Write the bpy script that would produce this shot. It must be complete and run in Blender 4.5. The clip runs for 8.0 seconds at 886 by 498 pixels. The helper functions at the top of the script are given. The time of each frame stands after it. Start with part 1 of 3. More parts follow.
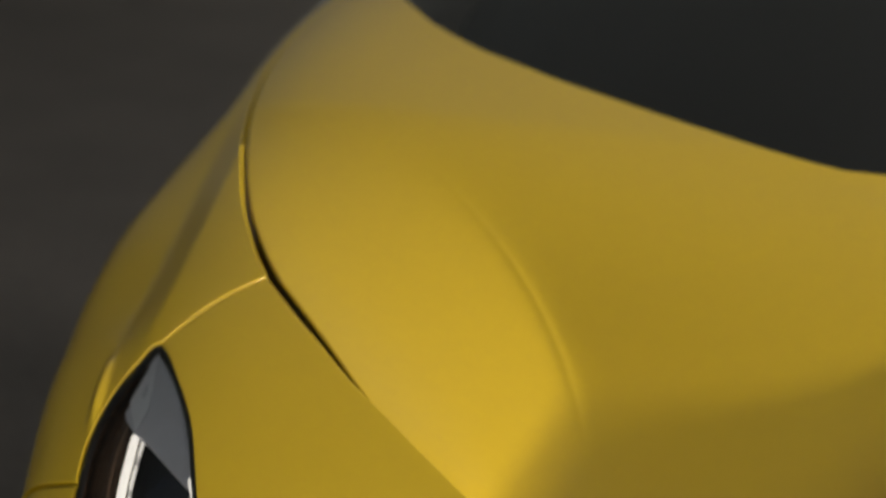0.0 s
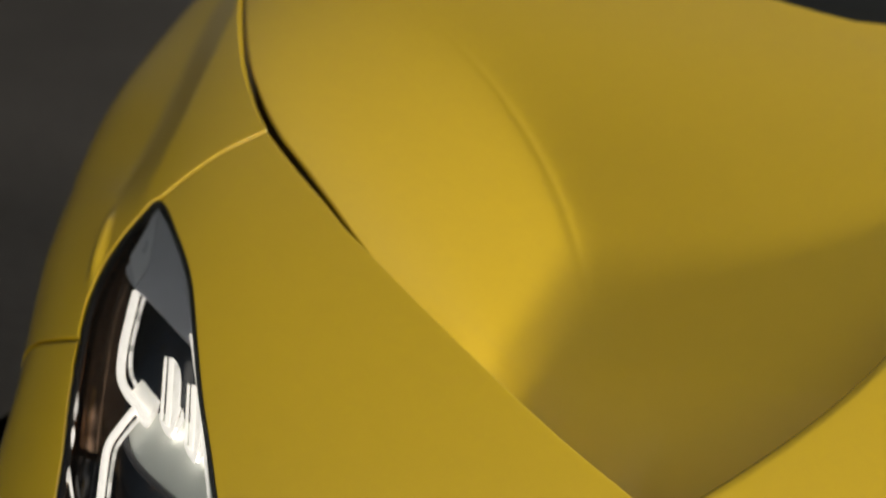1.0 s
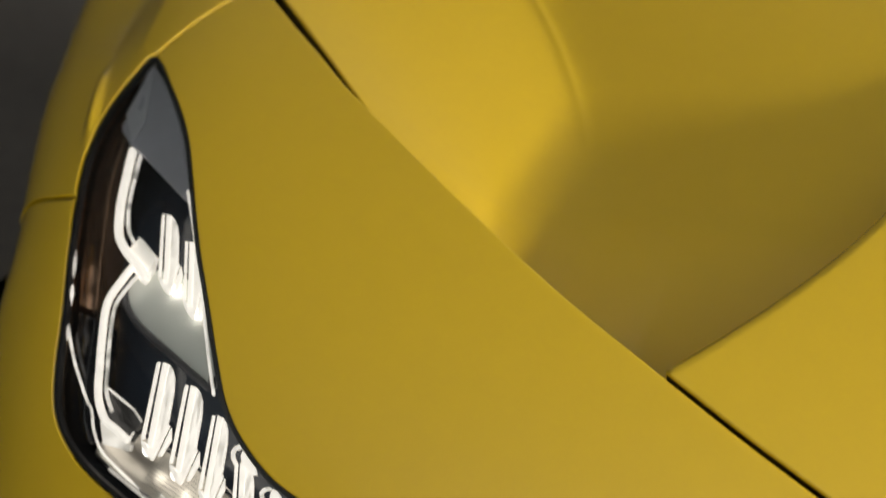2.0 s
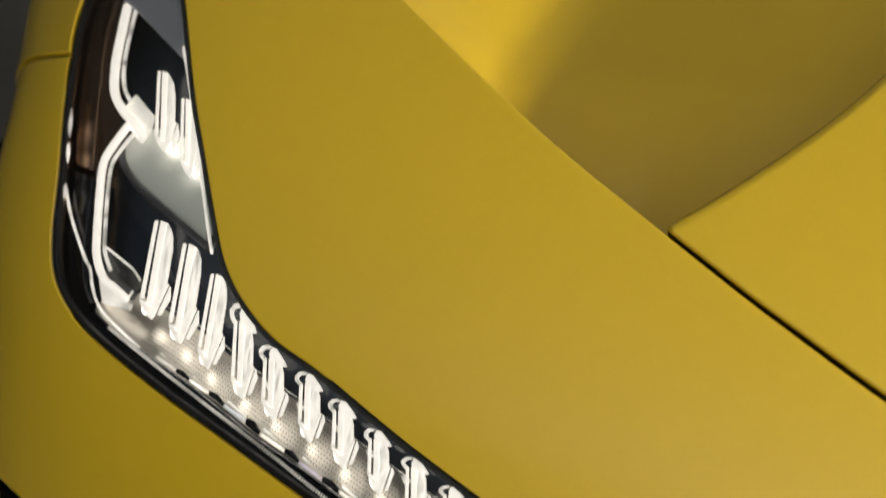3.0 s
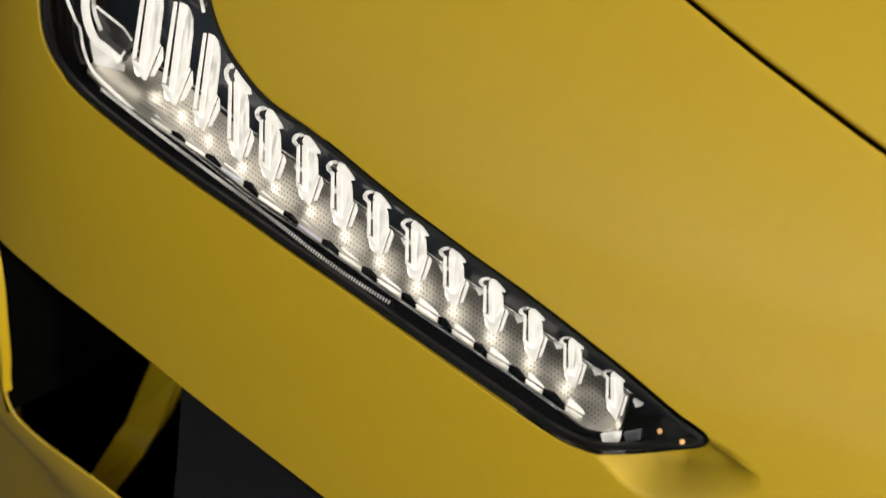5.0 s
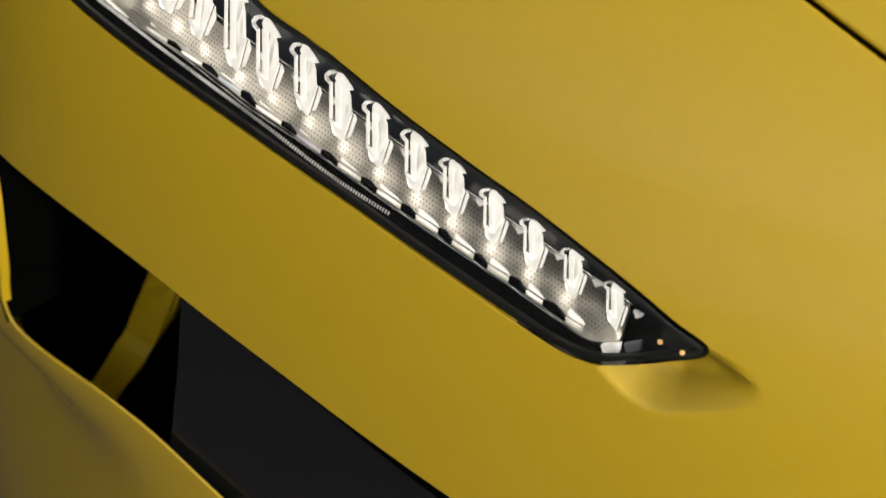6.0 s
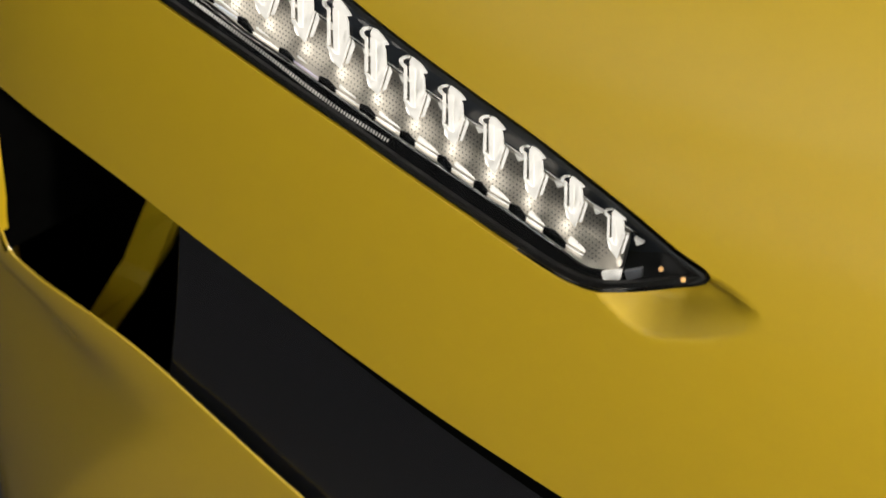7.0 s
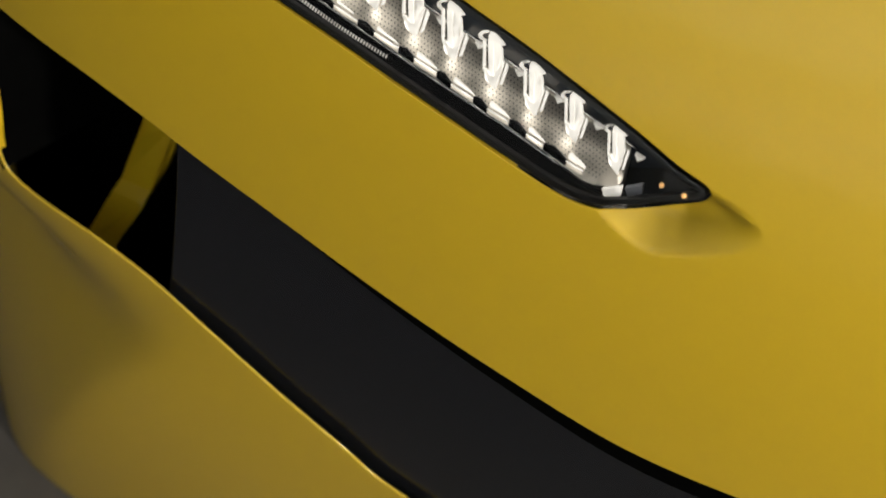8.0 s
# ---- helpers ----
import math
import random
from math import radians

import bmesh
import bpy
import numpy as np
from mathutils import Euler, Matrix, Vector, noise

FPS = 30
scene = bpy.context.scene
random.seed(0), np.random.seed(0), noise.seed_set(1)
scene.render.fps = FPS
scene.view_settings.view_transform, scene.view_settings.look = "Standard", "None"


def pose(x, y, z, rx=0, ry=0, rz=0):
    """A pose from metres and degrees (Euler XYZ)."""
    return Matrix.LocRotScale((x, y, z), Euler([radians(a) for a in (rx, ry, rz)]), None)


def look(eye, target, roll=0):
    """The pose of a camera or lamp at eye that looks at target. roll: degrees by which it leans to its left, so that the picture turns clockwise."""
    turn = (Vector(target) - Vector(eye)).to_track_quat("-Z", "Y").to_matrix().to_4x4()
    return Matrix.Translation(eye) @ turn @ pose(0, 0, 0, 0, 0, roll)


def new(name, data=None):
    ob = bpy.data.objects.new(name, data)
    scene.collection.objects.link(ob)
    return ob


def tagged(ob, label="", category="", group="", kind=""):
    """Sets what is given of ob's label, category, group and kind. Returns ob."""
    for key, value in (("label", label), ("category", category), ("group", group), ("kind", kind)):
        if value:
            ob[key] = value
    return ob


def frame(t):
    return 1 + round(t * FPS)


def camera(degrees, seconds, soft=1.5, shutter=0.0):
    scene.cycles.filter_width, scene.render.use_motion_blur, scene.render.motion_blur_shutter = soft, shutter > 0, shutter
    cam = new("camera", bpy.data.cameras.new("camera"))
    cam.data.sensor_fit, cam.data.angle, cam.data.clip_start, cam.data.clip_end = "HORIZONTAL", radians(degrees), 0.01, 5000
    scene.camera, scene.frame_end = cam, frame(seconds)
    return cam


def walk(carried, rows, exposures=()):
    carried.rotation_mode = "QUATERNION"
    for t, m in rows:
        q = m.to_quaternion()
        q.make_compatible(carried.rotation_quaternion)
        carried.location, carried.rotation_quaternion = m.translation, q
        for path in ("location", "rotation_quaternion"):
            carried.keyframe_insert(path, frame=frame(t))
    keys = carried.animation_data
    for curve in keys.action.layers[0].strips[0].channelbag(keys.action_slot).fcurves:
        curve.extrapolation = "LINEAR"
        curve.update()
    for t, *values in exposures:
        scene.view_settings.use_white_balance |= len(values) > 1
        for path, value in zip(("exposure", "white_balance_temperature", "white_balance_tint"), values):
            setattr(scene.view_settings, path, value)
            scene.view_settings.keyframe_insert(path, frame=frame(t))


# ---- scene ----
from mathutils.geometry import delaunay_2d_cdt

cam = camera(32.38, 8.0, shutter=0.5)
cam.data.dof.use_dof = True
cam.data.dof.focus_distance = 0.84
cam.data.dof.aperture_fstop = 6.5
walk(cam, [
    (0, pose(-0.0001, -0.0321, 1.4314, 69.864, -0.974, 19.782)),
    (0.5, pose(-0.0020, -0.0257, 1.4286, 66.888, -0.945, 19.816)),
    (1, pose(-0.0024, -0.0212, 1.4254, 64.462, -0.808, 19.870)),
    (1.5, pose(-0.0011, -0.0174, 1.4213, 61.874, -0.640, 19.933)),
    (3, pose(0.0054, -0.0046, 1.4059, 54.311, -0.109, 20.324)),
    (3.5, pose(0.0058, 0.0006, 1.4019, 51.602, 0.111, 20.352)),
    (4, pose(0.0059, 0.0054, 1.3999, 49.254, 0.260, 20.362)),
    (4.5, pose(0.0056, 0.0084, 1.3998, 47.038, 0.403, 20.298)),
    (6, pose(-0.0006, 0.0172, 1.4015, 41.167, 0.442, 19.962)),
    (6.5, pose(-0.0019, 0.0186, 1.4001, 39.627, 0.488, 19.819)),
    (7, pose(-0.0033, 0.0200, 1.3992, 38.360, 0.493, 19.711)),
    (7.5, pose(-0.0040, 0.0210, 1.3982, 36.769, 0.547, 19.595)),
    (8, pose(-0.0044, 0.0218, 1.3970, 35.220, 0.600, 19.506)),
])

# ---- world, light
scene.view_settings.exposure = 0.0
world = bpy.data.worlds.new("hall_air")
world.use_nodes = True
world.node_tree.nodes["Background"].inputs[0].default_value = (0.02, 0.02, 0.022, 1)
world.node_tree.nodes["Background"].inputs[1].default_value = 1.0
scene.world = world


def area_lamp(name, x, y, z, target, sx, sy, watts, colour=(1, 0.96, 0.9)):
    data = bpy.data.lights.new(name, "AREA")
    data.shape, data.size, data.size_y, data.energy, data.color = "RECTANGLE", sx, sy, watts, colour
    ob = new(name, data)
    ob.matrix_world = look((x, y, z), target)
    return ob


# ---- materials
def material(name, base, rough=0.5, metal=0.0, coat=0.0, grain=0.0, scale=60, bump=0.0, emit=None, strength=0.0):
    m = bpy.data.materials.new(name)
    m.use_nodes = True
    nt = m.node_tree
    b = nt.nodes["Principled BSDF"]
    b.inputs["Base Color"].default_value = (*base, 1)
    b.inputs["Roughness"].default_value = rough
    b.inputs["Metallic"].default_value = metal
    b.inputs["Coat Weight"].default_value = coat
    b.inputs["Coat Roughness"].default_value = 0.02
    if grain or bump:
        co = nt.nodes.new("ShaderNodeTexCoord")
        fine = nt.nodes.new("ShaderNodeTexNoise")
        fine.inputs["Scale"].default_value, fine.inputs["Detail"].default_value = scale, 6
        broad = nt.nodes.new("ShaderNodeTexNoise")
        broad.inputs["Scale"].default_value, broad.inputs["Detail"].default_value = scale / 14, 3
        nt.links.new(co.outputs["Object"], fine.inputs["Vector"])
        nt.links.new(co.outputs["Object"], broad.inputs["Vector"])
        mix = nt.nodes.new("ShaderNodeMath")
        mix.operation = "ADD"
        nt.links.new(fine.outputs["Fac"], mix.inputs[0])
        nt.links.new(broad.outputs["Fac"], mix.inputs[1])
        if grain:
            ramp = nt.nodes.new("ShaderNodeMapRange")
            ramp.inputs["From Min"].default_value, ramp.inputs["From Max"].default_value = 0.6, 1.4
            ramp.inputs["To Min"].default_value, ramp.inputs["To Max"].default_value = 1 - grain, 1 + grain
            nt.links.new(mix.outputs[0], ramp.inputs["Value"])
            tint = nt.nodes.new("ShaderNodeVectorMath")
            tint.operation = "SCALE"
            tint.inputs[0].default_value = base
            nt.links.new(ramp.outputs["Result"], tint.inputs["Scale"])
            nt.links.new(tint.outputs["Vector"], b.inputs["Base Color"])
        if bump:
            bp = nt.nodes.new("ShaderNodeBump")
            bp.inputs["Strength"].default_value, bp.inputs["Distance"].default_value = bump, 0.001
            nt.links.new(mix.outputs[0], bp.inputs["Height"])
            nt.links.new(bp.outputs["Normal"], b.inputs["Normal"])
    if emit:
        b.inputs["Emission Color"].default_value = (*emit, 1)
        b.inputs["Emission Strength"].default_value = strength
    return m


PAINT = material("yellow_paint", (0.72, 0.468, 0.012), 0.45, coat=1.0, grain=0.02, scale=900)
PAINT.node_tree.nodes["Principled BSDF"].inputs["Coat Roughness"].default_value = 0.12
TRIM = material("black_trim", (0.012, 0.012, 0.013), 0.45, grain=0.2, scale=300, bump=0.1)
GLOSS = material("gloss_black", (0.008, 0.009, 0.013), 0.18, coat=0.0, grain=0.1, scale=40)
# near-black without gloss: shade inside gaps and duct put into the colour
SHADEBLACK = material("shade_black", (0.0025, 0.0025, 0.0025), 0.9, grain=0.2, scale=80)
SHADEBLACK.node_tree.nodes["Principled BSDF"].inputs["Specular IOR Level"].default_value = 0.0
SCREEN = material("tinted_glass", (0.008, 0.009, 0.011), 0.05, coat=0.0, grain=0.1, scale=20)
CONCRETE = material("hall_floor", (0.098, 0.087, 0.085), 0.6, grain=0.25, scale=30, bump=0.2)
WALLPAINT = material("dark_wall_paint", (0.09, 0.085, 0.088), 0.8, grain=0.08, scale=20)
PALEWALL = material("pale_wall_paint", (0.34, 0.34, 0.34), 0.8, grain=0.06, scale=20)
CEILING = material("ceiling_paint", (0.5, 0.5, 0.495), 0.8, grain=0.06, scale=20)


def clear_cover(name):
    m = bpy.data.materials.new(name)
    m.use_nodes = True
    nt = m.node_tree
    nt.nodes.remove(nt.nodes["Principled BSDF"])
    out = nt.nodes["Material Output"]
    clear, gloss, mix, fres = (nt.nodes.new(k) for k in ("ShaderNodeBsdfTransparent", "ShaderNodeBsdfGlossy", "ShaderNodeMixShader", "ShaderNodeFresnel"))
    clear.inputs[0].default_value = (0.93, 0.94, 0.95, 1)
    gloss.inputs["Roughness"].default_value = 0.03
    fres.inputs[0].default_value = 1.5
    nt.links.new(fres.outputs[0], mix.inputs[0])
    nt.links.new(clear.outputs[0], mix.inputs[1])
    nt.links.new(gloss.outputs[0], mix.inputs[2])
    nt.links.new(mix.outputs[0], out.inputs["Surface"])
    return m


COVER = clear_cover("clear_cover")
BOWL = material("lamp_bowl", (0.032, 0.042, 0.062), 0.14, coat=0.6, grain=0.15, scale=60)
DARKGREY = material("dark_grey_trim", (0.05, 0.05, 0.06), 0.4, grain=0.1, scale=100)
STUD = material("grey_stud", (0.16, 0.155, 0.15), 0.4, grain=0.1, scale=100)
GREYTRIM = material("grey_satin_trim", (0.52, 0.52, 0.59), 0.4, metal=0.0, grain=0.06, scale=80)
# dark chrome, with the yellow body's copper reflection put into the tint
COPPERSHEEN = material("copper_sheen", (0.46, 0.33, 0.22), 0.18, metal=1.0, grain=0.3, scale=90, bump=0.5)
PALETRIM = material("pale_satin_trim", (0.70, 0.70, 0.76), 0.35, grain=0.06, scale=80)
# brown reflection at the lamp's outer side, put into the colour
BROWNSHEEN = material("brown_sheen", (0.30, 0.19, 0.125), 0.24, metal=0.8, grain=0.5, scale=70, bump=0.15)
CHROME = material("chrome", (0.75, 0.75, 0.75), 0.15, metal=1.0, grain=0.05, scale=80)
REFLECTOR = material("satin_reflector", (0.80, 0.82, 0.78), 0.38, metal=0.1, grain=0.03, scale=300)
LEDGE = material("silver_ledge", (0.93, 0.88, 0.80), 0.31, metal=1.0, grain=0.06, scale=120)
dots = REFLECTOR.node_tree.nodes.new("ShaderNodeTexVoronoi")
dots.inputs["Scale"].default_value, dots.inputs["Randomness"].default_value = 560, 0.0
dim = REFLECTOR.node_tree.nodes.new("ShaderNodeMapRange")
dim.inputs["From Min"].default_value, dim.inputs["From Max"].default_value = 0.20, 0.34
dim.inputs["To Min"].default_value, dim.inputs["To Max"].default_value = 0.62, 0.42
place = REFLECTOR.node_tree.nodes.new("ShaderNodeTexCoord")
REFLECTOR.node_tree.links.new(place.outputs["Object"], dots.inputs["Vector"])
REFLECTOR.node_tree.links.new(dots.outputs["Distance"], dim.inputs["Value"])
REFLECTOR.node_tree.links.new(dim.outputs["Result"], REFLECTOR.node_tree.nodes["Principled BSDF"].inputs["Roughness"])


def glowing(name, low, high, scale):
    """Glow with brighter and duller patches: lit clear mouldings, also glints as emission."""
    m = material(name, (0.8, 0.78, 0.74), 0.25, emit=(1.0, 0.925, 0.81), strength=1.0)
    nt = m.node_tree
    co, no, mr = (nt.nodes.new(k) for k in ("ShaderNodeTexCoord", "ShaderNodeTexNoise", "ShaderNodeMapRange"))
    no.inputs["Scale"].default_value, no.inputs["Detail"].default_value = scale, 3
    mr.inputs["From Min"].default_value, mr.inputs["From Max"].default_value = 0.35, 0.6
    mr.inputs["To Min"].default_value, mr.inputs["To Max"].default_value = low, high
    nt.links.new(co.outputs["Object"], no.inputs["Vector"])
    nt.links.new(no.outputs["Fac"], mr.inputs["Value"])
    nt.links.new(mr.outputs["Result"], nt.nodes["Principled BSDF"].inputs["Emission Strength"])
    return m


GLOW = glowing("light_guide", 0.74, 0.92, 260)
BODYGLOW = glowing("blade_body", 0.32, 0.9, 1.0)
grain = BODYGLOW.node_tree.nodes.new("ShaderNodeMapping")
grain.inputs["Scale"].default_value = (420, 90, 90)
BODYGLOW.node_tree.links.new(BODYGLOW.node_tree.nodes["Texture Coordinate"].outputs["Object"], grain.inputs["Vector"])
BODYGLOW.node_tree.links.new(grain.outputs["Vector"], BODYGLOW.node_tree.nodes["Noise Texture"].inputs["Vector"])
CURLGLOW = glowing("blade_curl", 0.10, 0.95, 420)
TABGLOW = glowing("lit_clear_tab", 0.15, 0.4, 90)
FOOTGLOW = glowing("light_guide_foot", 0.6, 0.9, 220)
INNERGLOW = glowing("clear_guide_edge", 0.10, 0.75, 120)
ACRYLIC = glowing("lit_clear_block", 0.25, 0.7, 45)
SMOKED = glowing("smoked_clear_block", 0.0, 0.02, 55)
SMOKED.node_tree.nodes["Principled BSDF"].inputs["Base Color"].default_value = (0.012, 0.012, 0.014, 1)
# bright edge lines and glints inside the lamp, put in as emission
EDGESHINE = glowing("edge_shine", 0.25, 0.95, 60)
# shine on the silver teeth, put in as emission
TEETHSHINE = glowing("teeth_shine", 0.12, 0.55, 40)
# glints of the step edges, colour fringes too, put in as emission
STEPGLINT = glowing("step_glint", 0.7, 1.4, 60)
LAVENDERGLINT = glowing("lavender_step_glint", 0.4, 0.9, 60)
LAVENDERGLINT.node_tree.nodes["Principled BSDF"].inputs["Emission Color"].default_value = (0.82, 0.70, 1.0, 1)
BLUEGLINT = glowing("pale_blue_step_glint", 0.6, 1.2, 60)
BLUEGLINT.node_tree.nodes["Principled BSDF"].inputs["Emission Color"].default_value = (0.72, 0.84, 1.0, 1)
# hidden lenses added behind the blade feet to light plate and ledge
PLATEFILL = glowing("plate_fill_lens", 4.5, 5.2, 10)
LEDGEFILL = glowing("ledge_fill_lens", 2.2, 2.6, 10)
# pools of light on the ledge, put in as emission
LEDGEGLOW = glowing("ledge_glow", 0.9, 1.0, 10)
AMBER = material("amber_diode", (0.4, 0.2, 0.05), 0.3, emit=(1.0, 0.55, 0.2), strength=0.8)

# ---- unseen lamps added: two keys beside the car, and fills that wash the ceiling
area_lamp("key_lamp", 6.75, -3.2, 2.86, (0, 0.7, 0.96), 0.6, 0.75, 450, (1, 0.955, 0.80))
area_lamp("key_lamp", 7.7, 0.45, 3.03, (0, 0.7, 0.96), 0.9, 0.35, 390, (1, 0.955, 0.80))
area_lamp("ceiling_fill", -0.3, -4.4, 1.8, (-0.3, -4.4, 5.0), 7.0, 0.6, 205, (0.90, 1, 0.97))
area_lamp("ceiling_fill", -3.5, 6.6, 1.8, (-3.5, 6.6, 5.0), 7.0, 0.6, 13, (0.80, 0.97, 1))


# ---- body skin: u metres across from the car's centre line, v metres along the body from the windscreen down to the nose
CENTRE_X, COWL_Y, COWL_Z = 0.132, 1.54, 1.089


def sigmoid(x):
    return 1 / (1 + np.exp(-np.clip(x, -60, 60)))


V_TABLE = np.linspace(-0.8, 2.4, 3201)
SLOPE = np.radians(5 + 87 * sigmoid((V_TABLE - 1.056) / 0.1232))
PROFILE_Y = -np.cumsum(np.cos(SLOPE)) * 0.001
PROFILE_Z = -np.cumsum(np.sin(SLOPE)) * 0.001
PROFILE_Y += COWL_Y - np.interp(0, V_TABLE, PROFILE_Y)
PROFILE_Z += COWL_Z - np.interp(0, V_TABLE, PROFILE_Z)
U_TABLE = np.linspace(-1.6, 1.6, 3201)
ROLL = np.arctan(0.136 * U_TABLE) + np.radians(84) * (sigmoid((U_TABLE - 0.72) / 0.0484) - sigmoid((-U_TABLE - 0.72) / 0.0484))
ACROSS = np.cumsum(np.cos(ROLL)) * 0.001
DROP = np.cumsum(np.sin(ROLL)) * 0.001
ACROSS -= np.interp(0, U_TABLE, ACROSS)
DROP -= np.interp(0, U_TABLE, DROP)


HAUNCH_V = (-.30, -.10, .04, .216, .355, .497, .618, .72, .804, .876, .93, .993, 1.10, 1.30)
HAUNCH = (.0, -.006, -.0152, -.0256, .0057, .0317, .0345, .0255, .012, .0021, -.0071, -.0112, -.0068, .0)
HAUNCH_FINE = np.convolve(np.pad(np.interp(V_TABLE, HAUNCH_V, HAUNCH), 60, mode="edge"), np.full(121, 1 / 121), "valid")


def no_relief(u, v):
    return 0 * u


def skin(u, v, w=0.0, relief=no_relief):
    """Points of the body's skin, w metres above it, and the normals there."""
    u, v = np.asarray(u, float), np.asarray(v, float)

    def base(u, v):
        a, d = np.interp(u, U_TABLE, ACROSS), np.interp(u, U_TABLE, DROP)
        th = np.interp(v, V_TABLE, SLOPE)
        flare = 1 + 0.42 * sigmoid((0.484 - v) / 0.229) + 0.30 * sigmoid((v - 1.426) / 0.0968)
        d = d - relief(u, v)
        haunch = np.interp(v, V_TABLE, HAUNCH_FINE) * (sigmoid((u - 0.70) / 0.014) - sigmoid((-u - 0.70) / 0.014))
        x = CENTRE_X - a * flare - haunch
        y = np.interp(v, V_TABLE, PROFILE_Y) + 0.25 * a ** 2 + d * np.sin(th)
        z = np.interp(v, V_TABLE, PROFILE_Z) - d * np.cos(th)
        return np.stack([x, y, z], -1)

    e = 0.003
    n = np.cross(base(u + e, v) - base(u - e, v), base(u, v + e) - base(u, v - e))
    n /= np.linalg.norm(n, axis=-1, keepdims=True)
    return base(u, v) + n * np.asarray(w)[..., None], n


# ---- tools
def spline(points, closed=False, steps=6):
    """A smooth line through the points, in the skin's u and v."""
    p = np.array(points, float)
    n, out = len(p), []
    for i in range(n if closed else n - 1):
        a, b, c, d = (p[(i + k) % n] if closed else p[min(max(i + k, 0), n - 1)] for k in (-1, 0, 1, 2))
        for s in np.arange(steps) / steps:
            out.append(0.5 * (2 * b + (c - a) * s + (2 * a - 5 * b + 4 * c - d) * s ** 2 + (3 * b - a - 3 * c + d) * s ** 3))
    if not closed:
        out.append(p[-1])
    return np.array(out)


def inside(q, loop):
    """Which of the points q lie inside the loop."""
    x, y, hit = q[:, 0], q[:, 1], np.zeros(len(q), bool)
    for (ax, ay), (bx, by) in zip(loop, np.roll(loop, -1, 0)):
        if ay != by:
            hit ^= ((ay > y) != (by > y)) & (x < (bx - ax) * (y - ay) / (by - ay) + ax)
    return hit


def even(loop, step, closed=True):
    """The line in equal steps."""
    q = np.vstack([loop, loop[:1]]) if closed else np.asarray(loop)
    s = np.concatenate([[0], np.cumsum(np.hypot(*np.diff(q, axis=0).T))])
    k = max(4, int(s[-1] / step))
    t = np.linspace(0, s[-1], k + (0 if closed else 1), endpoint=not closed)
    return np.stack([np.interp(t, s, q[:, 0]), np.interp(t, s, q[:, 1])], 1)


def outward(loop):
    """Unit vectors out of the loop at its points."""
    d = np.roll(loop, -1, 0) - np.roll(loop, 1, 0)
    n = np.stack([d[:, 1], -d[:, 0]], 1) / (np.linalg.norm(d, axis=1, keepdims=True) + 1e-12)
    area = np.sum(loop[:, 0] * np.roll(loop[:, 1], -1) - np.roll(loop[:, 0], -1) * loop[:, 1])
    return n if area > 0 else -n


def grown(loop, by):
    return loop + outward(loop) * np.reshape(by, (-1, 1))


def mesh_object(name, verts, faces, normals, mat, parent=None, label=""):
    me = bpy.data.meshes.new(name)
    me.from_pydata([tuple(p) for p in verts], [], faces)
    me.materials.append(mat)
    me.shade_smooth()
    if normals is not None:
        me.normals_split_custom_set_from_vertices([tuple(n) for n in normals])
    ob = new(name, me)
    if parent:
        ob.parent = parent
    if label:
        ob["label"] = label
    return ob


